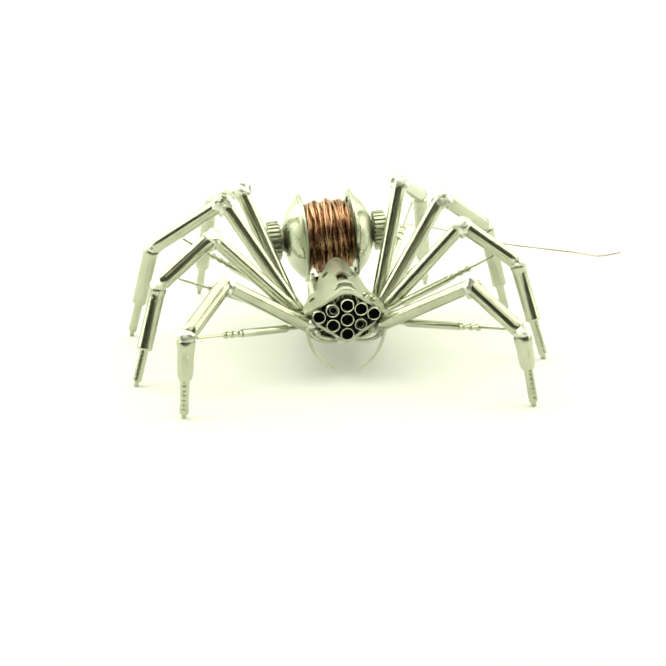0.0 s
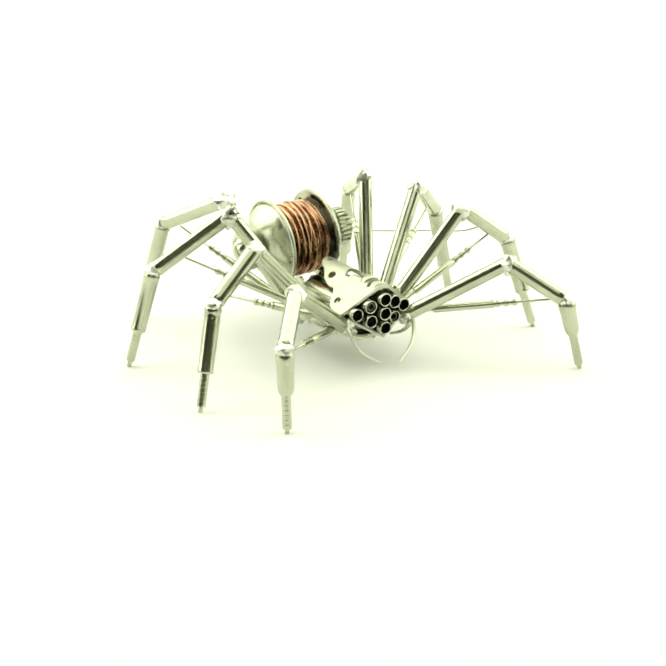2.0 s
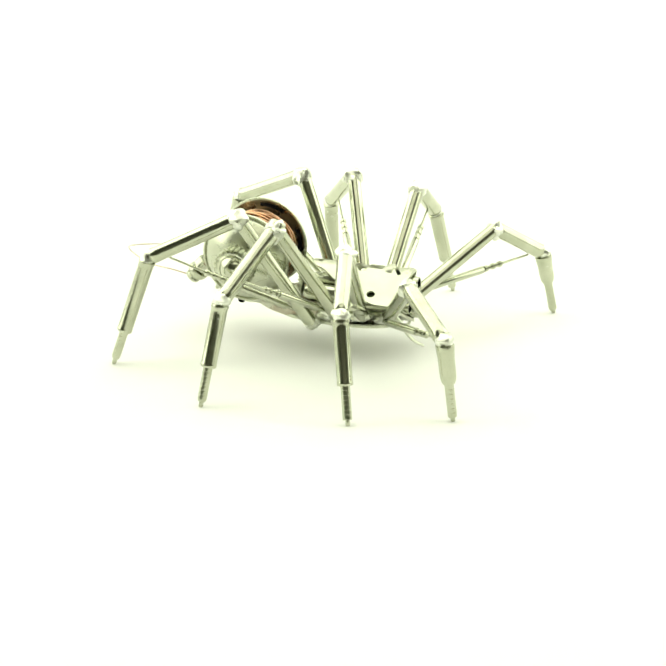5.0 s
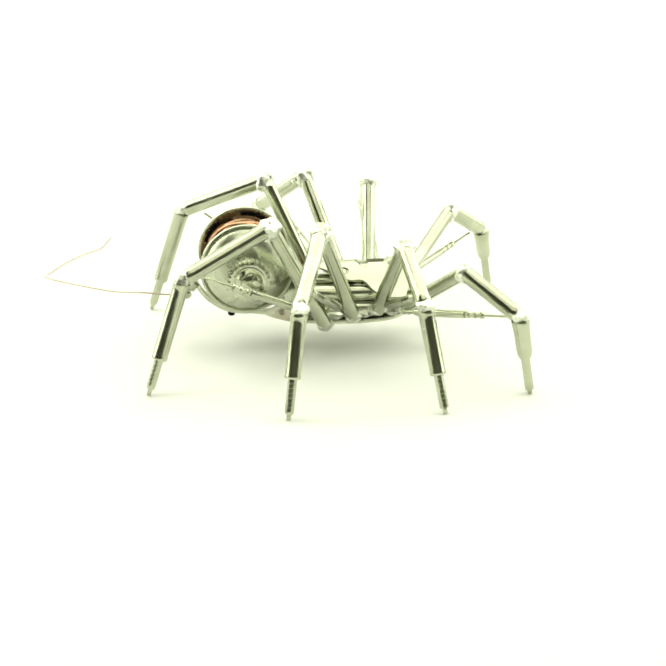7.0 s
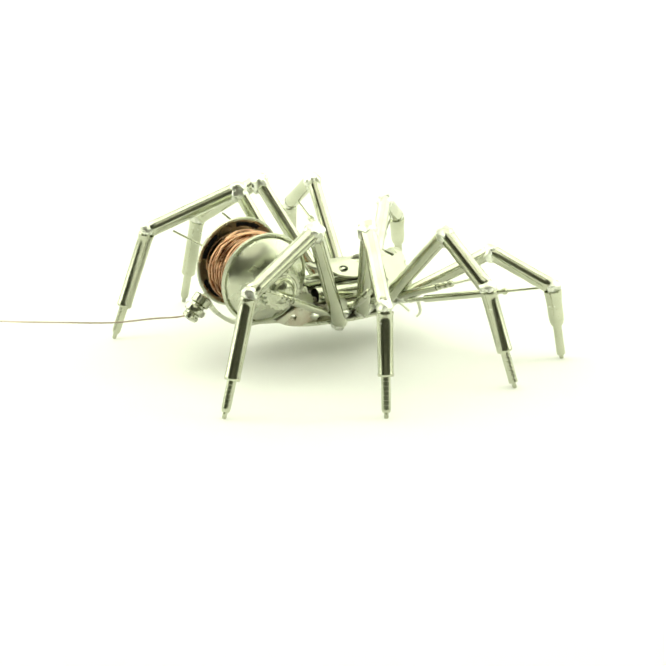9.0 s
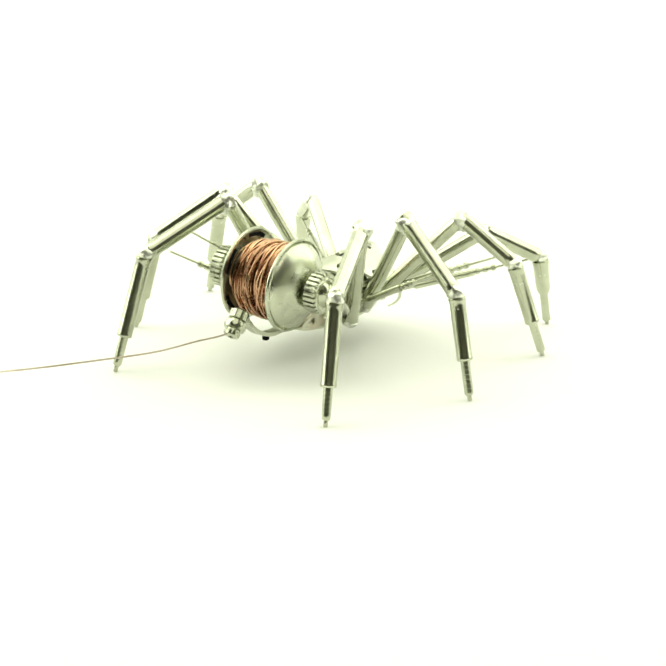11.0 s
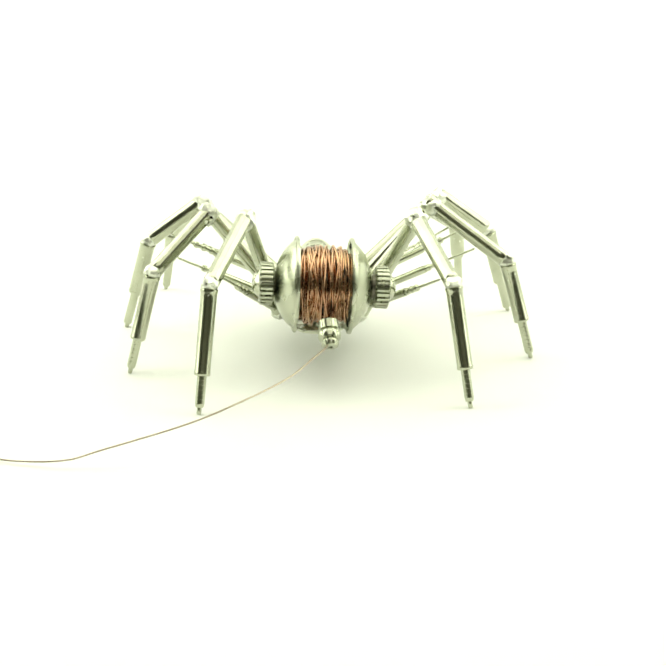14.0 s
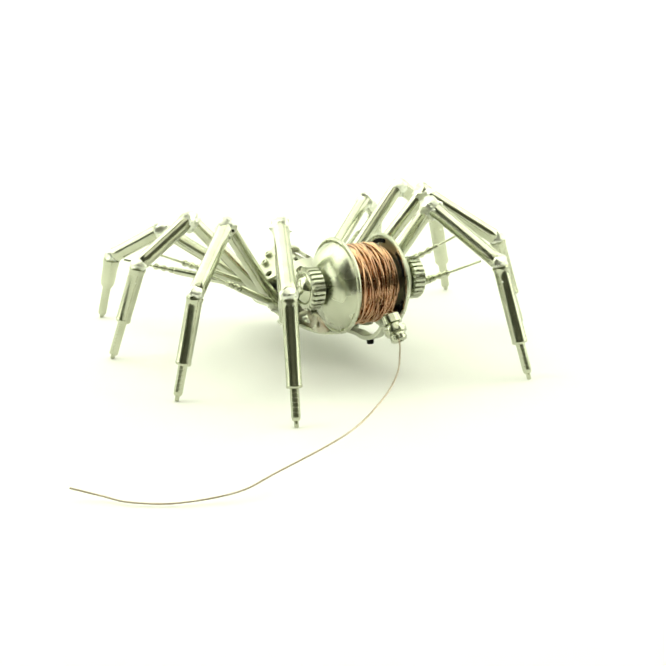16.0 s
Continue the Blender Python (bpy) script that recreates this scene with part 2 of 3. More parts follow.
    lathe(bm, m, prof, 20)
    part("toe", bm, STEEL, leg, "ribbed steel toe pin")
    # piston from the body to just inside the ankle
    end = Vector(reach)
    L = (end - base).length
    m = basis(base, end)
    bm = bmesh.new()
    a, b = L * 0.12, L * 0.58
    lathe(bm, m, [(0, 0), (0.22, 0), (0.22, a), (0.42, a + 0.05), (0.44, b - 0.1), (0.40, b), (0.2, b), (0, b)], 18)
    piston = part("piston", bm, STEEL, leg, "thin telescopic spring bar")
    bm = bmesh.new()
    prof = [(0, b), (0.26, b)]
    for k in (0.0, 0.95, 1.9):
        z = b + 0.12 + k
        prof += [(0.26, z), (0.38, z + 0.05), (0.38, z + 0.42), (0.24, z + 0.5)]
    prof += [(0.15, b + 2.7), (0.13, L), (0, L)]
    lathe(bm, m, prof, 14)
    part("piston_rod", bm, STEEL, piston)
    return leg


# how much of the lower leg the wide shin takes
SHARES = [0.53, 0.635, 0.62, 0.69, 0.49, 0.60, 0.66, 0.70]
for k, row in enumerate(LEGS):
    leg = build_leg(*row, reach=ENDS[k], share=SHARES[k], seed=k + 1)
    if k == 6:
        # a black disc paints the shade of an open hole near the knee
        at, out = Vector((12.8, 2.63, 15.95)), Vector((-0.95, 0.2, 0.25))
        bm = bmesh.new()
        lathe(bm, basis(at, at + out), [(0, -0.3), (0.3, -0.3), (0.3, 0.1), (0.24, 0.12), (0, 0.04)], 18)
        part("hole_shade", bm, DARK, leg, "small black disc painted as the shade in a hole by the knee")

# ---- abdomen: spool with copper winding ----
AX0, AX1 = Vector((-5.5, 9.05, 9.58)), Vector((6.6, 9.45, 10.36))
MID = (AX0 + AX1) / 2
SPOOL = basis(MID, MID + (AX1 - AX0))
REEL = SPOOL @ Matrix.Translation((0, 0, 0.3))   # core, flanges and winding sit a little off the middle of the axle
bm = bmesh.new()
lathe(bm, REEL, [(0, -5.6), (1.1, -5.6), (1.1, -3.6), (3.1, -3.3), (3.1, 3.3), (1.1, 3.6), (1.1, 5.6), (0, 5.6)], 32)
spool = part("spool", bm, GREY, spider, "metal spool core between two domed flanges")
for sgn in (-1, 1):
    turned = Matrix.Identity(4) if sgn > 0 else Matrix.Rotation(math.pi, 4, "X")
    m = REEL @ turned
    bm = bmesh.new()
    lathe(bm, m, [(1.2, 3.35), (3.4, 3.05), (4.6, 2.95), (4.95, 2.75), (5.17, 2.78), (5.24, 2.96), (5.16, 3.14), (4.98, 3.2), (4.9, 3.12), (4.84, 3.0), (4.79, 3.06), (4.74, 3.22), (4.62, 3.4), (4.38, 3.66), (4.0, 4.02), (3.5, 4.4), (2.9, 4.73), (2.3, 4.96), (2.0, 5.06), (1.9, 5.02), (1.6, 5.12), (1.28, 5.3), (1.2, 5.0)], 72)
    part("flange", bm, BRUSHED, spool, "domed satin steel flange")
    # solid black arcs on the inner face paint the shade of its slots
    for k in range(5):
        bm = bmesh.new()
        vs = []
        for i in range(9):
            an = radians(k * 72 + 14 + 38 * i / 8)
            vs.append([bm.verts.new(m @ Vector((r * math.cos(an), r * math.sin(an), z))) for r, z in ((4.15, 2.93), (4.6, 2.85), (4.6, 3.0), (4.15, 3.05))])
        for p, q in zip(vs, vs[1:]):
            for i in range(4):
                bm.faces.new((p[i], p[(i + 1) % 4], q[(i + 1) % 4], q[i]))
        bm.faces.new(vs[0][::-1])
        bm.faces.new(vs[-1])
        bmesh.ops.recalc_face_normals(bm, faces=bm.faces[:])
        part("slot", bm, DARK, spool, "black arc painted as the shade in a flange slot")
    m = SPOOL @ turned
    bm = bmesh.new()
    lathe(bm, m, [(0, 4.6), (1.35, 4.6), (1.3, 5.75), (0, 5.75)], 28)
    part("neck", bm, GREY, spool, "dark collar")
    bm = bmesh.new()
    n, verts = 24, []
    o = 0.2 if sgn > 0 else -0.18
    for z, base_r, deep in ((5.45 + o, 1.95, 0.0), (5.6 + o, 2.2, 0.34), (6.85 + o, 2.2, 0.34), (7.0 + o, 1.95, 0.0)):
        edge = []
        for i in range(n):
            for share, low in ((0.0, 0), (0.3, 0), (0.6, 0), (0.68, 1), (0.92, 1)):
                r = base_r + 0.1 - deep * low + (0.04 if share == 0.3 and deep else 0.0)
                an = 2 * math.pi * (i + share) / n
                edge.append(bm.verts.new(m @ Vector((r * math.cos(an), r * math.sin(an), z))))
        verts.append(edge)
    for a, b in zip(verts, verts[1:]):
        for i in range(len(a)):
            j = (i + 1) % len(a)
            bm.faces.new((a[i], a[j], b[j], b[i]))
    bm.faces.new(verts[0][::-1])
    bm.faces.new(verts[-1])
    crown = part("crown", bm, BRUSHED, spool, "fluted watch crown")
    bm = bmesh.new()
    lathe(bm, m, [(1.9, 6.95 + o), (1.7, 7.07 + o), (1.5, 7.05 + o), (1.35, 7.2 + o), (1.1, 7.5 + o), (0.6, 7.72 + o), (0, 7.78 + o)], 28)
    part("crown_cap", bm, STEEL, crown)

rnd = random.Random(4)
bm = bmesh.new()
pts, side, STEPS = [], 1, 48
# tight layers below, loose crossing turns above
for layer, turns in ((0, 20), (1, 19), (2, 15), (3, 9)):
    waves = [(rnd.uniform(-0.30, 0.30) * (1 + 0.7 * layer), rnd.uniform(0, 6.28), rnd.uniform(-0.06, 0.12)) for _ in range(turns + 2)]
    for k in range(turns * STEPS):
        f = k / STEPS
        i, w = int(f), f % 1.0
        w = w * w * (3 - 2 * w)
        tilt = waves[i][0] * (1 - w) + waves[i + 1][0] * w
        ph = waves[i][1] * (1 - w) + waves[i + 1][1] * w
        wob = waves[i][2] * (1 - w) + waves[i + 1][2] * w
        u = side * (f / turns * 2 - 1)
        th = 2 * math.pi * f
        x = u * (2.76 - 0.14 * layer) + tilt * (1 - 0.6 * abs(u)) * math.sin(th + ph) + (0.05 + 0.03 * layer) * math.sin(2.6 * th) + 0.02 * math.sin(5.3 * th)
        r = 3.40 + layer * 0.19 + (0.20 + 0.04 * layer) * (1 - u * u) + wob * (1 + 0.4 * layer) * math.sin(th + 2 * ph) + 0.035 * math.sin(4.3 * th)
        pts.append(REEL @ Vector((r * math.cos(th), r * math.sin(th), max(-2.8, min(2.8, x)))))
    side = -side
sweep(bm, pts, 0.125, 8)
part("copper_winding", bm, COPPER, spool, "untidy winding of bare copper wire")

# ---- strap under the spool, spinneret and trailing wire ----
bm = bmesh.new()
path = [(MID.y + 0.2 + 5.75 * math.cos(radians(a)), MID.z + 5.75 * math.sin(radians(a))) for a in range(264, 343, 6)]
path = [(4.2, 3.6), (6.2, 3.85)] + path
rows = []
for i, (y, z) in enumerate(path):
    l = math.hypot(y - MID.y, z - MID.z)
    ny, nz = (y - MID.y) / l, (z - MID.z) / l
    w = 0.62 - 0.1 * i / len(path)
    rows.append([bm.verts.new((0.5 + sx * w, y + ny * o, z + nz * o)) for sx, o in ((-1, 0), (1, 0), (1, 0.42), (-1, 0.42))])
for a, b in zip(rows, rows[1:]):
    for k in range(4):
        bm.faces.new((a[k], a[(k + 1) % 4], b[(k + 1) % 4], b[k]))
bm.faces.new(rows[0][::-1])
bm.faces.new(rows[-1])
bmesh.ops.recalc_face_normals(bm, faces=bm.faces[:])
strap = part("strap", bm, BRUSHED, spider, "curved steel bar under the spool")
bm = bmesh.new()
lathe(bm, basis((0.5, 10.9, 4.35), (0.5, 11.05, 3.35)), [(0, 0), (0.4, 0), (0.4, 0.75), (0.32, 0.85), (0, 0.85)], 16)
part("stud", bm, DARK, strap, "small dark stud")
bm = bmesh.new()
m = basis((0.50, 15.2, 7.95), (0.33, 17.2, 5.85)) @ Matrix.Scale(1.12, 4)
lathe(bm, m, [(0, 0), (0.85, 0), (0.95, 0.1), (0.95, 0.9), (0.7, 1.0), (0.7, 1.2), (1.05, 1.3), (1.1, 1.6), (1.0, 1.9), (0.72, 2.0), (0.72, 2.2), (0.8, 2.3), (0.72, 2.62), (0.45, 2.7), (0.2, 2.6), (0, 2.6)], 26)
spin = part("spinneret", bm, STEEL, spider, "ringed steel nozzle that lets out the wire")
bm = bmesh.new()
rims = []
for z, hi, lo in ((2.15, 0.80, 0.62), (2.5, 0.80, 0.62), (2.66, 0.55, 0.45), (2.7, 0.22, 0.22)):
    rims.append([bm.verts.new(m @ Vector(((hi if i % 4 < 2 else lo) * math.cos(math.pi * i / 26), (hi if i % 4 < 2 else lo) * math.sin(math.pi * i / 26), z))) for i in range(52)])
for p, q in zip(rims, rims[1:]):
    for i in range(52):
        bm.faces.new((p[i], p[(i + 1) % 52], q[(i + 1) % 52], q[i]))
part("nozzle_tip", bm, BRUSHED, spin, "fluted nozzle tip")
bm = bmesh.new()
blob(bm, (0.52, 15.35, 7.4), 0.7, (1.2, 0.8, 0.9), 0.4, 41)
part("spinneret_solder", bm, SOLDER, spin)
bm = bmesh.new()
WIRE = [(0.4, 17.0, 6.2), (1.0, 18.4, 6.0), (2.2, 20.6, 5.85), (4.7, 24.5, 5.3), (8.8, 28.9, 4.85), (14.7, 32.8, 3.85), (22.8, 33.6, 1.7), (26.8, 33.6, 0.6), (32.2, 32.2, 0.10), (36, 30, 0.10), (38, 27.8, 0.3), (40.6, 26.4, 1.1)]
sweep(bm, spline(WIRE, 8), 0.098, 8)
part("trailing_wire", bm, DULL_COPPER, spider, "long thin copper wire trailing to the ground")

# ---- head ----
CX = 1.1
RIDGE_Z, BEND = 9.5, 1.2
SLOPE = radians(38.0)


def bent(y, w, h):
    """A point of the folded bridge: y along the ridge, w across the unfolded sheet, h off its face."""
    side = 1 if w >= 0 else -1
    a = abs(w)
    if a < BEND:
        an = SLOPE * a / BEND
        rad = BEND / SLOPE
        x, z = rad * math.sin(an), -rad * (1 - math.cos(an))
    else:
        an = SLOPE
        rad = BEND / SLOPE
        x = rad * math.sin(an) + (a - BEND) * math.cos(an)
        z = -rad * (1 - math.cos(an)) - (a - BEND) * math.sin(an)
    return Vector((CX + side * (x + h * math.sin(an)), y, RIDGE_Z + z + h * math.cos(an)))


def ring(x, y, r, n=18, sx=1.0):
    return [(x + sx * r * math.cos(2 * math.pi * i / n), y + r * math.sin(2 * math.pi * i / n)) for i in range(n)]


half = [(-10.0, 0.02), (-9.92, 0.9), (-8.5, 5.35), (-8.2, 5.55), (-6.6, 5.5), (-5.6, 5.15), (-4.75, 4.3), (-4.25, 3.55), (-3.8, 3.15), (-3.3, 3.05),
        (-2.8, 3.15), (-2.3, 3.05), (-1.7, 2.85), (-1.0, 2.6), (-0.3, 2.0), (0.5, 1.5), (1.3, 1.2), (1.9, 0.75), (2.1, 0.3), (2.12, 0.02)]
flat = half + [(y, -w) for y, w in half[::-1]]
cuts = [ring(-1.75, 1.83, 0.46, sx=1.25), ring(-1.75, -1.83, 0.46, sx=1.25), ring(1.2, 0.0, 0.42, 14, sx=0.8), ring(-6.0, 4.2, 0.42, 14, sx=1.2), ring(-6.0, -4.2, 0.42, 14, sx=1.2),
        [(-6.3, -0.62), (-4.55, -0.66), (-4.5, -1.2), (-3.75, -1.25), (-3.3, -0.62), (-3.0, -0.2), (-3.0, 0.2), (-3.3, 0.62), (-3.75, 1.25), (-4.5, 1.2), (-4.55, 0.66), (-6.3, 0.62), (-6.45, 0.3), (-6.45, -0.3)],
        [(-8.75, -1.15), (-8.35, -1.3), (-7.95, -0.75), (-7.75, -0.25), (-7.75, 0.25), (-7.95, 0.75), (-8.35, 1.3), (-8.75, 1.15), (-8.3, 0.5), (-8.15, 0.1), (-8.15, -0.1), (-8.3, -0.5)]]
tmp = bmesh.new()
for run in [flat] + cuts:
    vs = [tmp.verts.new((y, w, 0)) for y, w in run]
    for p, q in zip(vs, vs[1:] + vs[:1]):
        tmp.edges.new((p, q))
bmesh.ops.triangle_fill(tmp, use_beauty=True, use_dissolve=False, edges=tmp.edges[:])
for w in (-1.2, -0.8, -0.4, 0.0, 0.4, 0.8, 1.2):
    bmesh.ops.bisect_plane(tmp, geom=tmp.verts[:] + tmp.edges[:] + tmp.faces[:], plane_co=(0, w, 0), plane_no=(0, 1, 0), dist=1e-5)
got = bmesh.ops.extrude_face_region(tmp, geom=tmp.faces[:])
for v in [g for g in got["geom"] if isinstance(g, bmesh.types.BMVert)]:
    v.co.z = -0.34
bmesh.ops.recalc_face_normals(tmp, faces=tmp.faces[:])
rim = [e for e in tmp.edges if len(e.link_faces) == 2 and e.calc_face_angle(0) > 1.0]
bmesh.ops.bevel(tmp, geom=rim, offset=0.06, segments=1, affect="EDGES", clamp_overlap=True)
for v in tmp.verts:
    v.co = bent(v.co.x, v.co.y, v.co.z)
bmesh.ops.recalc_face_normals(tmp, faces=tmp.faces[:])
head = part("head_plate", tmp, PLATE, spider, "folded plated watch bridge with round holes")

# a short tube under the ridge slot, and two bands pressed up across the ridge
bm = bmesh.new()
tube(bm, (CX, -7.4, 8.55), (CX, -3.7, 8.55), 0.5, 0.14)
part("ridge_tube", bm, STEEL, head, "short steel tube seen through the ridge slot")
for y0, y1, lift in ((-7.6, -6.75, 0.26), (-9.5, -9.0, 0.12)):
    bm = bmesh.new()
    rows = []
    for k in range(13):
        w = -1.08 + 0.18 * k
        up = lift * min(1.0, (1.08 - abs(w)) / 0.4)
        rows.append([bm.verts.new(bent(y, w, h)) for y, h in ((y0, -0.05), (y0, up - 0.06), (y0 + 0.08, up), (y1 - 0.08, up), (y1, up - 0.06), (y1, -0.05))])
    for a, b in zip(rows, rows[1:]):
        for k in range(6):
            bm.faces.new((a[k], a[(k + 1) % 6], b[(k + 1) % 6], b[k]))
    bm.faces.new(rows[0][::-1])
    bm.faces.new(rows[-1])
    bmesh.ops.recalc_face_normals(bm, faces=bm.faces[:])
    part("ridge_band", bm, PLATE, head, "narrow band raised across the ridge")

# two small screws beside the front edge
for y, w in ((-9.0, 2.3), (-8.1, 3.4)):
    bm = bmesh.new()
    p0, p1 = bent(y, w, 0.0), bent(y, w, 1.0)
    lathe(bm, basis(p0, p1), [(0, -0.4), (0.42, -0.4), (0.42, 0.35), (0.34, 0.45), (0.16, 0.45), (0.16, 0.2), (0, 0.2)], 16)
    part("screw", bm, STEEL, head, "tiny steel screw head")
bm = bmesh.new()
for side in (-1, 1):
    pts = [(CX + side * 4.35, -8.7, 5.95), (CX + side * 0.05, -9.9, 3.4), (CX + side * 0.05, -5.5, 3.4), (CX + side * 4.35, -5.5, 5.95)]
    vs = [bm.verts.new(p) for p in pts]
    ws = [bm.verts.new(Vector(p) + Vector((-side * 0.12, 0, 0.24))) for p in pts]
    bm.faces.new(vs)
    bm.faces.new(ws[::-1])
    for i in range(4):
        j = (i + 1) % 4
        bm.faces.new((vs[i], ws[i], ws[j], vs[j]))
bmesh.ops.recalc_face_normals(bm, faces=bm.faces[:])
part("jaw_plate", bm, PLATE, head, "folded lower plate")
# black plate stands in for the deep shade between the eye tubes
bm = bmesh.new()
slab(bm, [(-3.7, 0), (0, -2.5), (3.7, 0), (0, 2.5)], 0.2, Matrix.Translation((CX, -9.7, 6.25)) @ Matrix.Rotation(math.pi / 2, 4, "X"))
for v in bm.verts:
    v.co.y += 0.36 * abs(v.co.x - CX)
part("face_shade", bm, DARK, head, "black plate painted as the shade between the eyes")
EYES = [(0, 1.66), (-1.55, 0.95), (1.55, 1.05), (-3.0, 0.1), (0, 0.05), (3.0, 0.3), (-1.5, -0.75), (1.5, -0.68), (0, -1.6)]
for k, (ex, ez) in enumerate(EYES):
    r = 0.70 if k == 7 else 0.76
    y0 = -10.5 + 0.33 * abs(ex)
    bm = bmesh.new()
    lathe(bm, basis((CX + ex, y0 + 2.4, 6.28 + ez), (CX + ex, y0, 6.28 + ez)), [(0.0, 0), (r, 0), (r, 2.33), (r - 0.04, 2.4), (r - 0.12, 2.4), (r - 0.15, 2.36), (r - 0.15, 1.2)], 26)
    eye = part("eye", bm, STEEL, head, "open steel tube eye with shade painted inside")
    # black sleeve that paints the shade inside the hollow eye
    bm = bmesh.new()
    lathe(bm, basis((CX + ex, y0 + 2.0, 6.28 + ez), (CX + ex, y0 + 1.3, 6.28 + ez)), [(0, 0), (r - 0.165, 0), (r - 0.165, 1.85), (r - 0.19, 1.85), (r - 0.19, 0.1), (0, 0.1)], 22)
    part("eye_shade", bm, DARK, eye, "black sleeve painted as the shade in the tube")
    if k in (1, 7):
        # a thinner tube stuck inside
        off = 0.1 if k == 1 else -0.04
        bm = bmesh.new()
        lathe(bm, basis((CX + ex + off, y0 + 0.8, 6.28 + ez - 0.03), (CX + ex + off, y0 + 0.22, 6.28 + ez - 0.03)), [(0.0, 0), (0.47, 0), (0.47, 0.55), (0.45, 0.58), (0.38, 0.58), (0.36, 0.55), (0.36, 0.1)], 22)
        part("inner_tube", bm, GREY, eye, "thinner tube inside the eye")
for side, base_, tip in ((-1, (-3.2, -9.6, 4.9), (-0.42, -11.55, 1.27)), (1, (5.3, -9.4, 4.9), (1.95, -12.0, 1.15))):
    b_, t_ = Vector(base_), Vector(tip)
    bm = bmesh.new()
    sweep(bm, spline([b_ + Vector((-side * 0.4, 0.9, 0.4)), b_, b_ * 0.66 + t_ * 0.34 + Vector((side * 0.55, -0.2, -0.3)), b_ * 0.33 + t_ * 0.67 + Vector((side * 0.55, -0.15, -0.25)), t_], 7), lambda s: 0.25 - 0.11 * s, 10)
    part("fang", bm, PALE, head, "curved pointed steel fang")

# short curved mouth parts behind the fangs
for side in (-1, 1):
    bm = bmesh.new()
    sweep(bm, spline([(CX + side * 4.2, -8.8, 5.0), (CX + side * 3.6, -9.6, 4.2), (CX + side * 2.4, -9.9, 3.75), (CX + side * 1.0, -9.8, 3.7)], 6), lambda s: 0.30 - 0.16 * s, 9)
    part("palp", bm, BRUSHED, head, "short curved steel mouth part")
    bm = bmesh.new()
    blob(bm, (CX + side * 4.0, -8.6, 5.2), 0.75, (1, 1.2, 0.9), 0.5, 50 + side)
    blob(bm, (CX + side * 3.4, -8.9, 4.5), 0.5, (1.2, 1, 0.9), 0.5, 54 + side)
    part("jaw_solder", bm, SOLDER, head, "lump of bright solder")

# ---- thorax ----
bm = bmesh.new()
out = smooth_outline([(-1.6, -8.6), (-2.9, -7.2), (-3.7, -5), (-4.0, -2), (-3.6, 1.5), (-2.9, 4.2), (-1.4, 5.8), (1.4, 5.8), (2.9, 4.2), (3.6, 1.5), (4.0, -2), (3.7, -5), (2.9, -7.2), (1.6, -8.6)], 4)
slab(bm, out, 0.4, Matrix.Translation((CX, 0, 3.2)), holes=[(0, 4, 0.5), (1.8, 0, 0.4)])
body = part("base_plate", bm, BRUSHED, spider, "flat steel belly plate")
for x, z, r, y0, y1 in ((-1.0, 6.3, 1.0, -8.4, 2.2), (3.2, 6.3, 1.0, -8.4, 2.2), (CX, 7.1, 0.8, -8.4, 2.8), (-1.6, 4.7, 0.6, -7.6, 0.5), (3.8, 4.7, 0.6, -7.6, 0.5)):
    bm = bmesh.new()
    tube(bm, (x, y0, z), (x, y1, z), r, 0.2)
    part("body_tube", bm, STEEL, body, "polished steel tube along the body")
    # black plug paints the shade down the hollow body tube
    bm = bmesh.new()
    lathe(bm, basis((x, y0 + 0.5, z), (x, y1 - 0.3, z)), [(0, 0), (r - 0.2, 0), (r - 0.2, y1 - y0 - 0.8), (0, y1 - y0 - 0.8)], 18)
    part("tube_shade", bm, DARK, body, "black plug painted as the shade inside a tube")
# dark block added so the gaps between body tubes look shaded
bm = bmesh.new()
slab(bm, [(-2.7, -7.6), (2.7, -7.6), (2.9, 1.6), (2.0, 2.6), (-2.0, 2.6), (-2.9, 1.6)], 2.4, Matrix.Translation((CX, 0, 3.55)))
part("gap_block", bm, GREY, body, "dark block added to shade the gaps inside the body")
for side in (-1, 1):
    bm = bmesh.new()
    slab(bm, smooth_outline([(7.5, 4.3), (6.2, 3.75), (4, 3.3), (0.6, 3.2), (0.6, 4.5), (3.0, 5.5), (5.0, 5.5), (6.4, 5.0), (7.45, 4.5)], 3), 0.3, Matrix(((0, 0, 1, CX + side * 2.75 - 0.15), (1, 0, 0, 0), (0, 1, 0, 0), (0, 0, 0, 1))), holes=[(2.2, 4.1, 0.3), (5.4, 4.5, 0.35)])
    part("side_plate", bm, TINTED, body, "brown-tinted steel side plate with small holes")
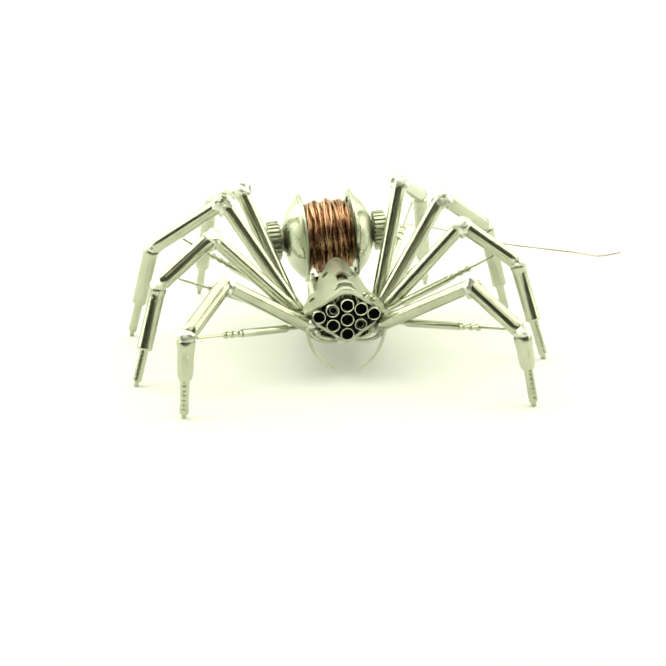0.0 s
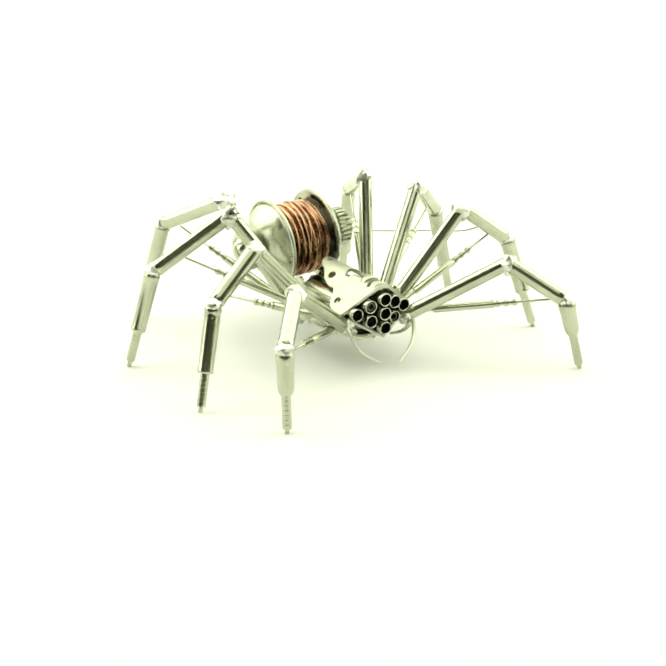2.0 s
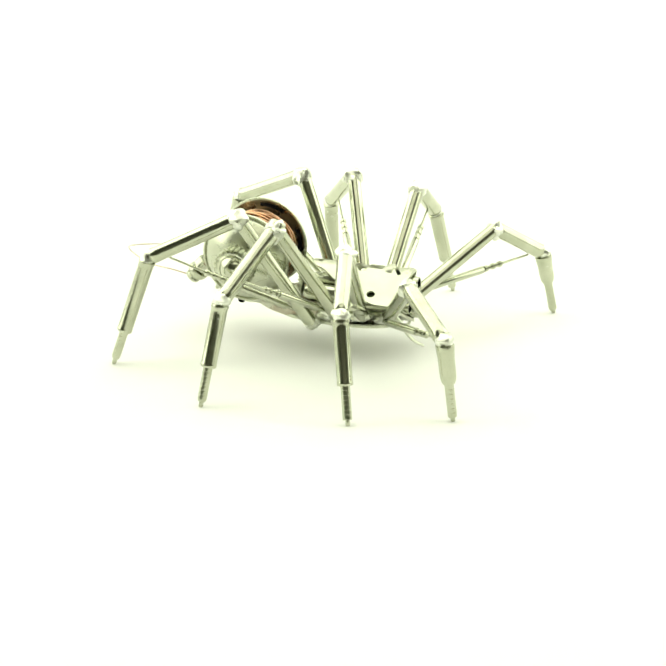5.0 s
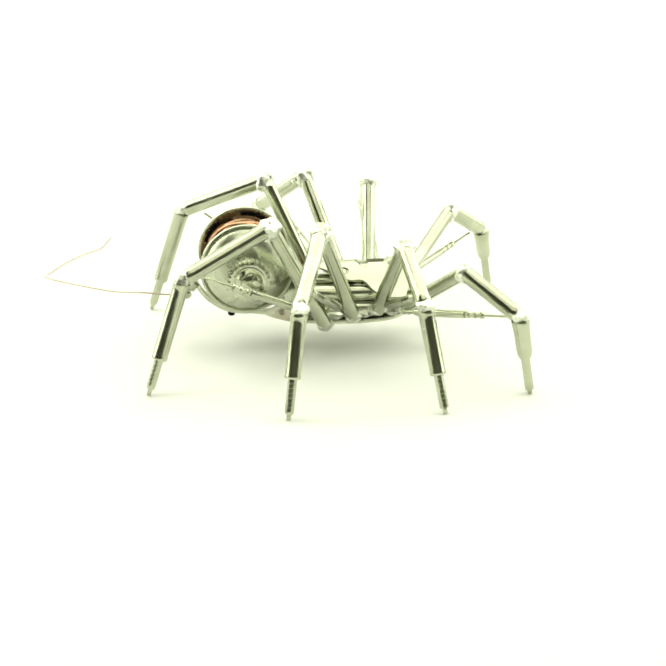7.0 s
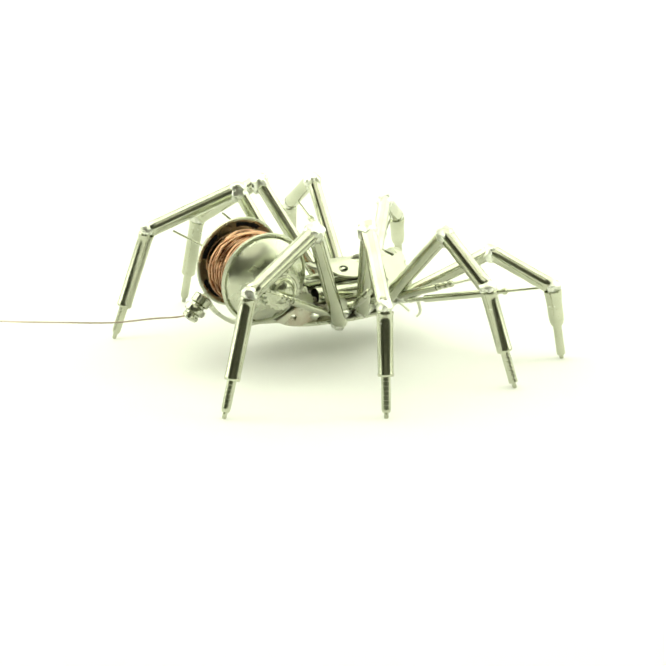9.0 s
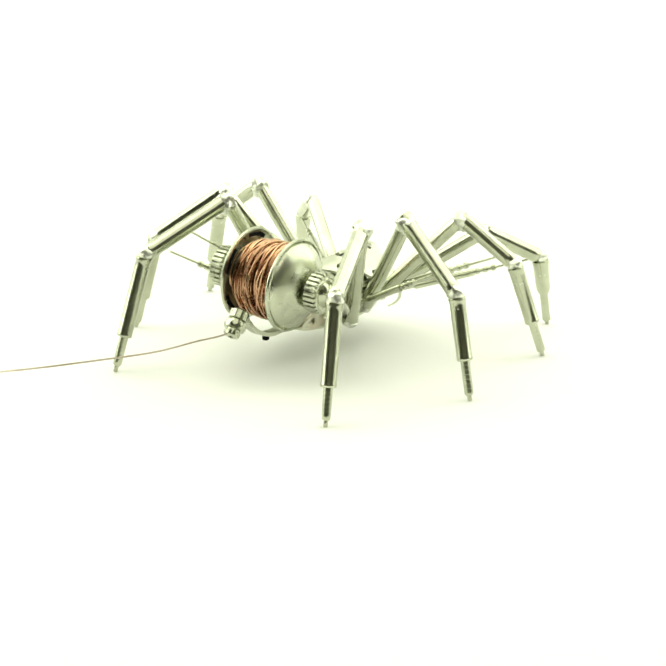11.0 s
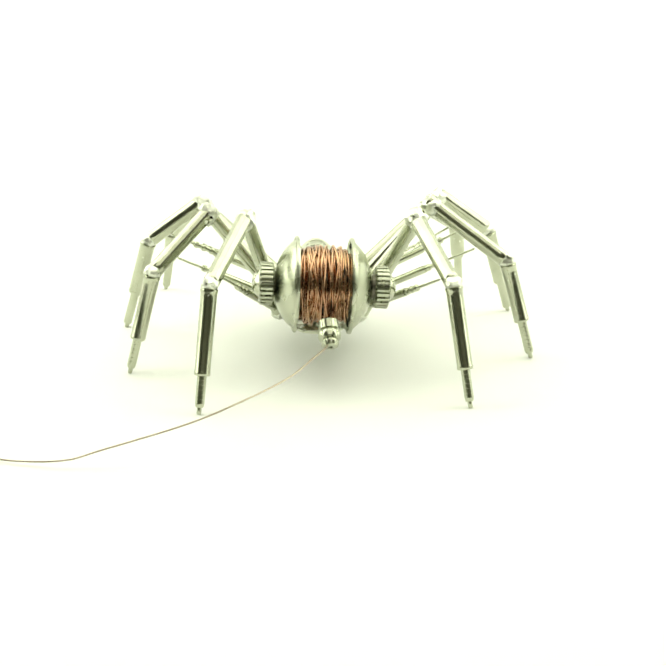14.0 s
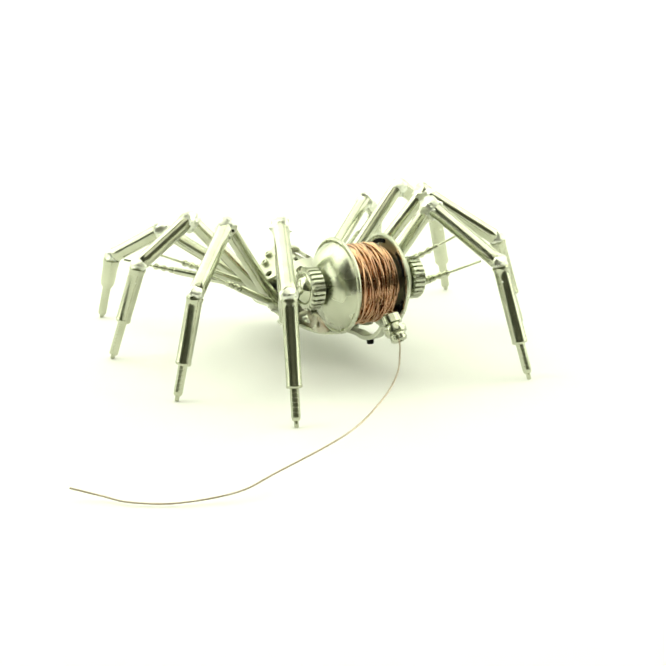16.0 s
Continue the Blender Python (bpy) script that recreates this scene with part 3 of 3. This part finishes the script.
# upright bracket and small toothed wheels between body and spool
bm = bmesh.new()
slab(bm, [(-2.6, 0), (2.6, 0), (2.4, 2.2), (1.5, 3.4), (-1.5, 3.4), (-2.4, 2.2)], 0.4, Matrix.Translation((CX, 3.3, 3.85)) @ Matrix.Rotation(math.pi / 2, 4, "X"), holes=[(-1.1, 1.7, 0.5), (1.1, 1.7, 0.5)])
part("bracket", bm, BRUSHED, body, "upright steel bracket")


def wheel(at, axis_to, r, teeth, thick):
    bm = bmesh.new()
    m = basis(at, axis_to)
    rims = []
    for z in (0, thick):
        rims.append([bm.verts.new(m @ Vector(((r if i % 4 < 2 else r * 0.86) * math.cos(2 * math.pi * i / (teeth * 4)), (r if i % 4 < 2 else r * 0.86) * math.sin(2 * math.pi * i / (teeth * 4)), z))) for i in range(teeth * 4)])
    n = teeth * 4
    for i in range(n):
        bm.faces.new((rims[0][i], rims[0][(i + 1) % n], rims[1][(i + 1) % n], rims[1][i]))
    bm.faces.new(rims[0][::-1])
    bm.faces.new(rims[1])
    lathe(bm, m, [(0, -0.25), (0.35, -0.25), (0.35, thick + 0.3), (0, thick + 0.3)], 14)
    bmesh.ops.recalc_face_normals(bm, faces=bm.faces[:])
    part("gear_wheel", bm, BRUSHED, body, "small toothed watch wheel")


for side in (-1, 1):
    wheel((CX + side * 2.3, 3.9, 5.9), (CX + side * 3.3, 3.9, 5.9), 1.25, 18, 0.35)
    wheel((CX + side * 3.0, -0.4, 5.0), (CX + side * 4.0, -0.3, 5.0), 0.95, 14, 0.3)
    for k, (y, z, r) in enumerate(((-7.0, 4.4, 0.55), (-4.0, 4.2, 0.6), (-0.6, 4.1, 0.6), (2.6, 4.3, 0.5), (5.0, 4.1, 0.5))):
        bm = bmesh.new()
        blob(bm, (CX + side * (3.4 - 0.25 * max(0, y)), y, z), r, (1.0, 1.5, 0.8), 0.5, 60 + k + 9 * side)
        part("solder_bead", bm, SOLDER, body, "lump of bright solder")


def motions():
    """The turntable carries the spider round at an even rate."""
    walk(spider, [(0.5 * k, pose(0, 0, 0.00023, 0, 0, 5.4 + 12.6 * 0.5 * k)) for k in range(33)])


motions()
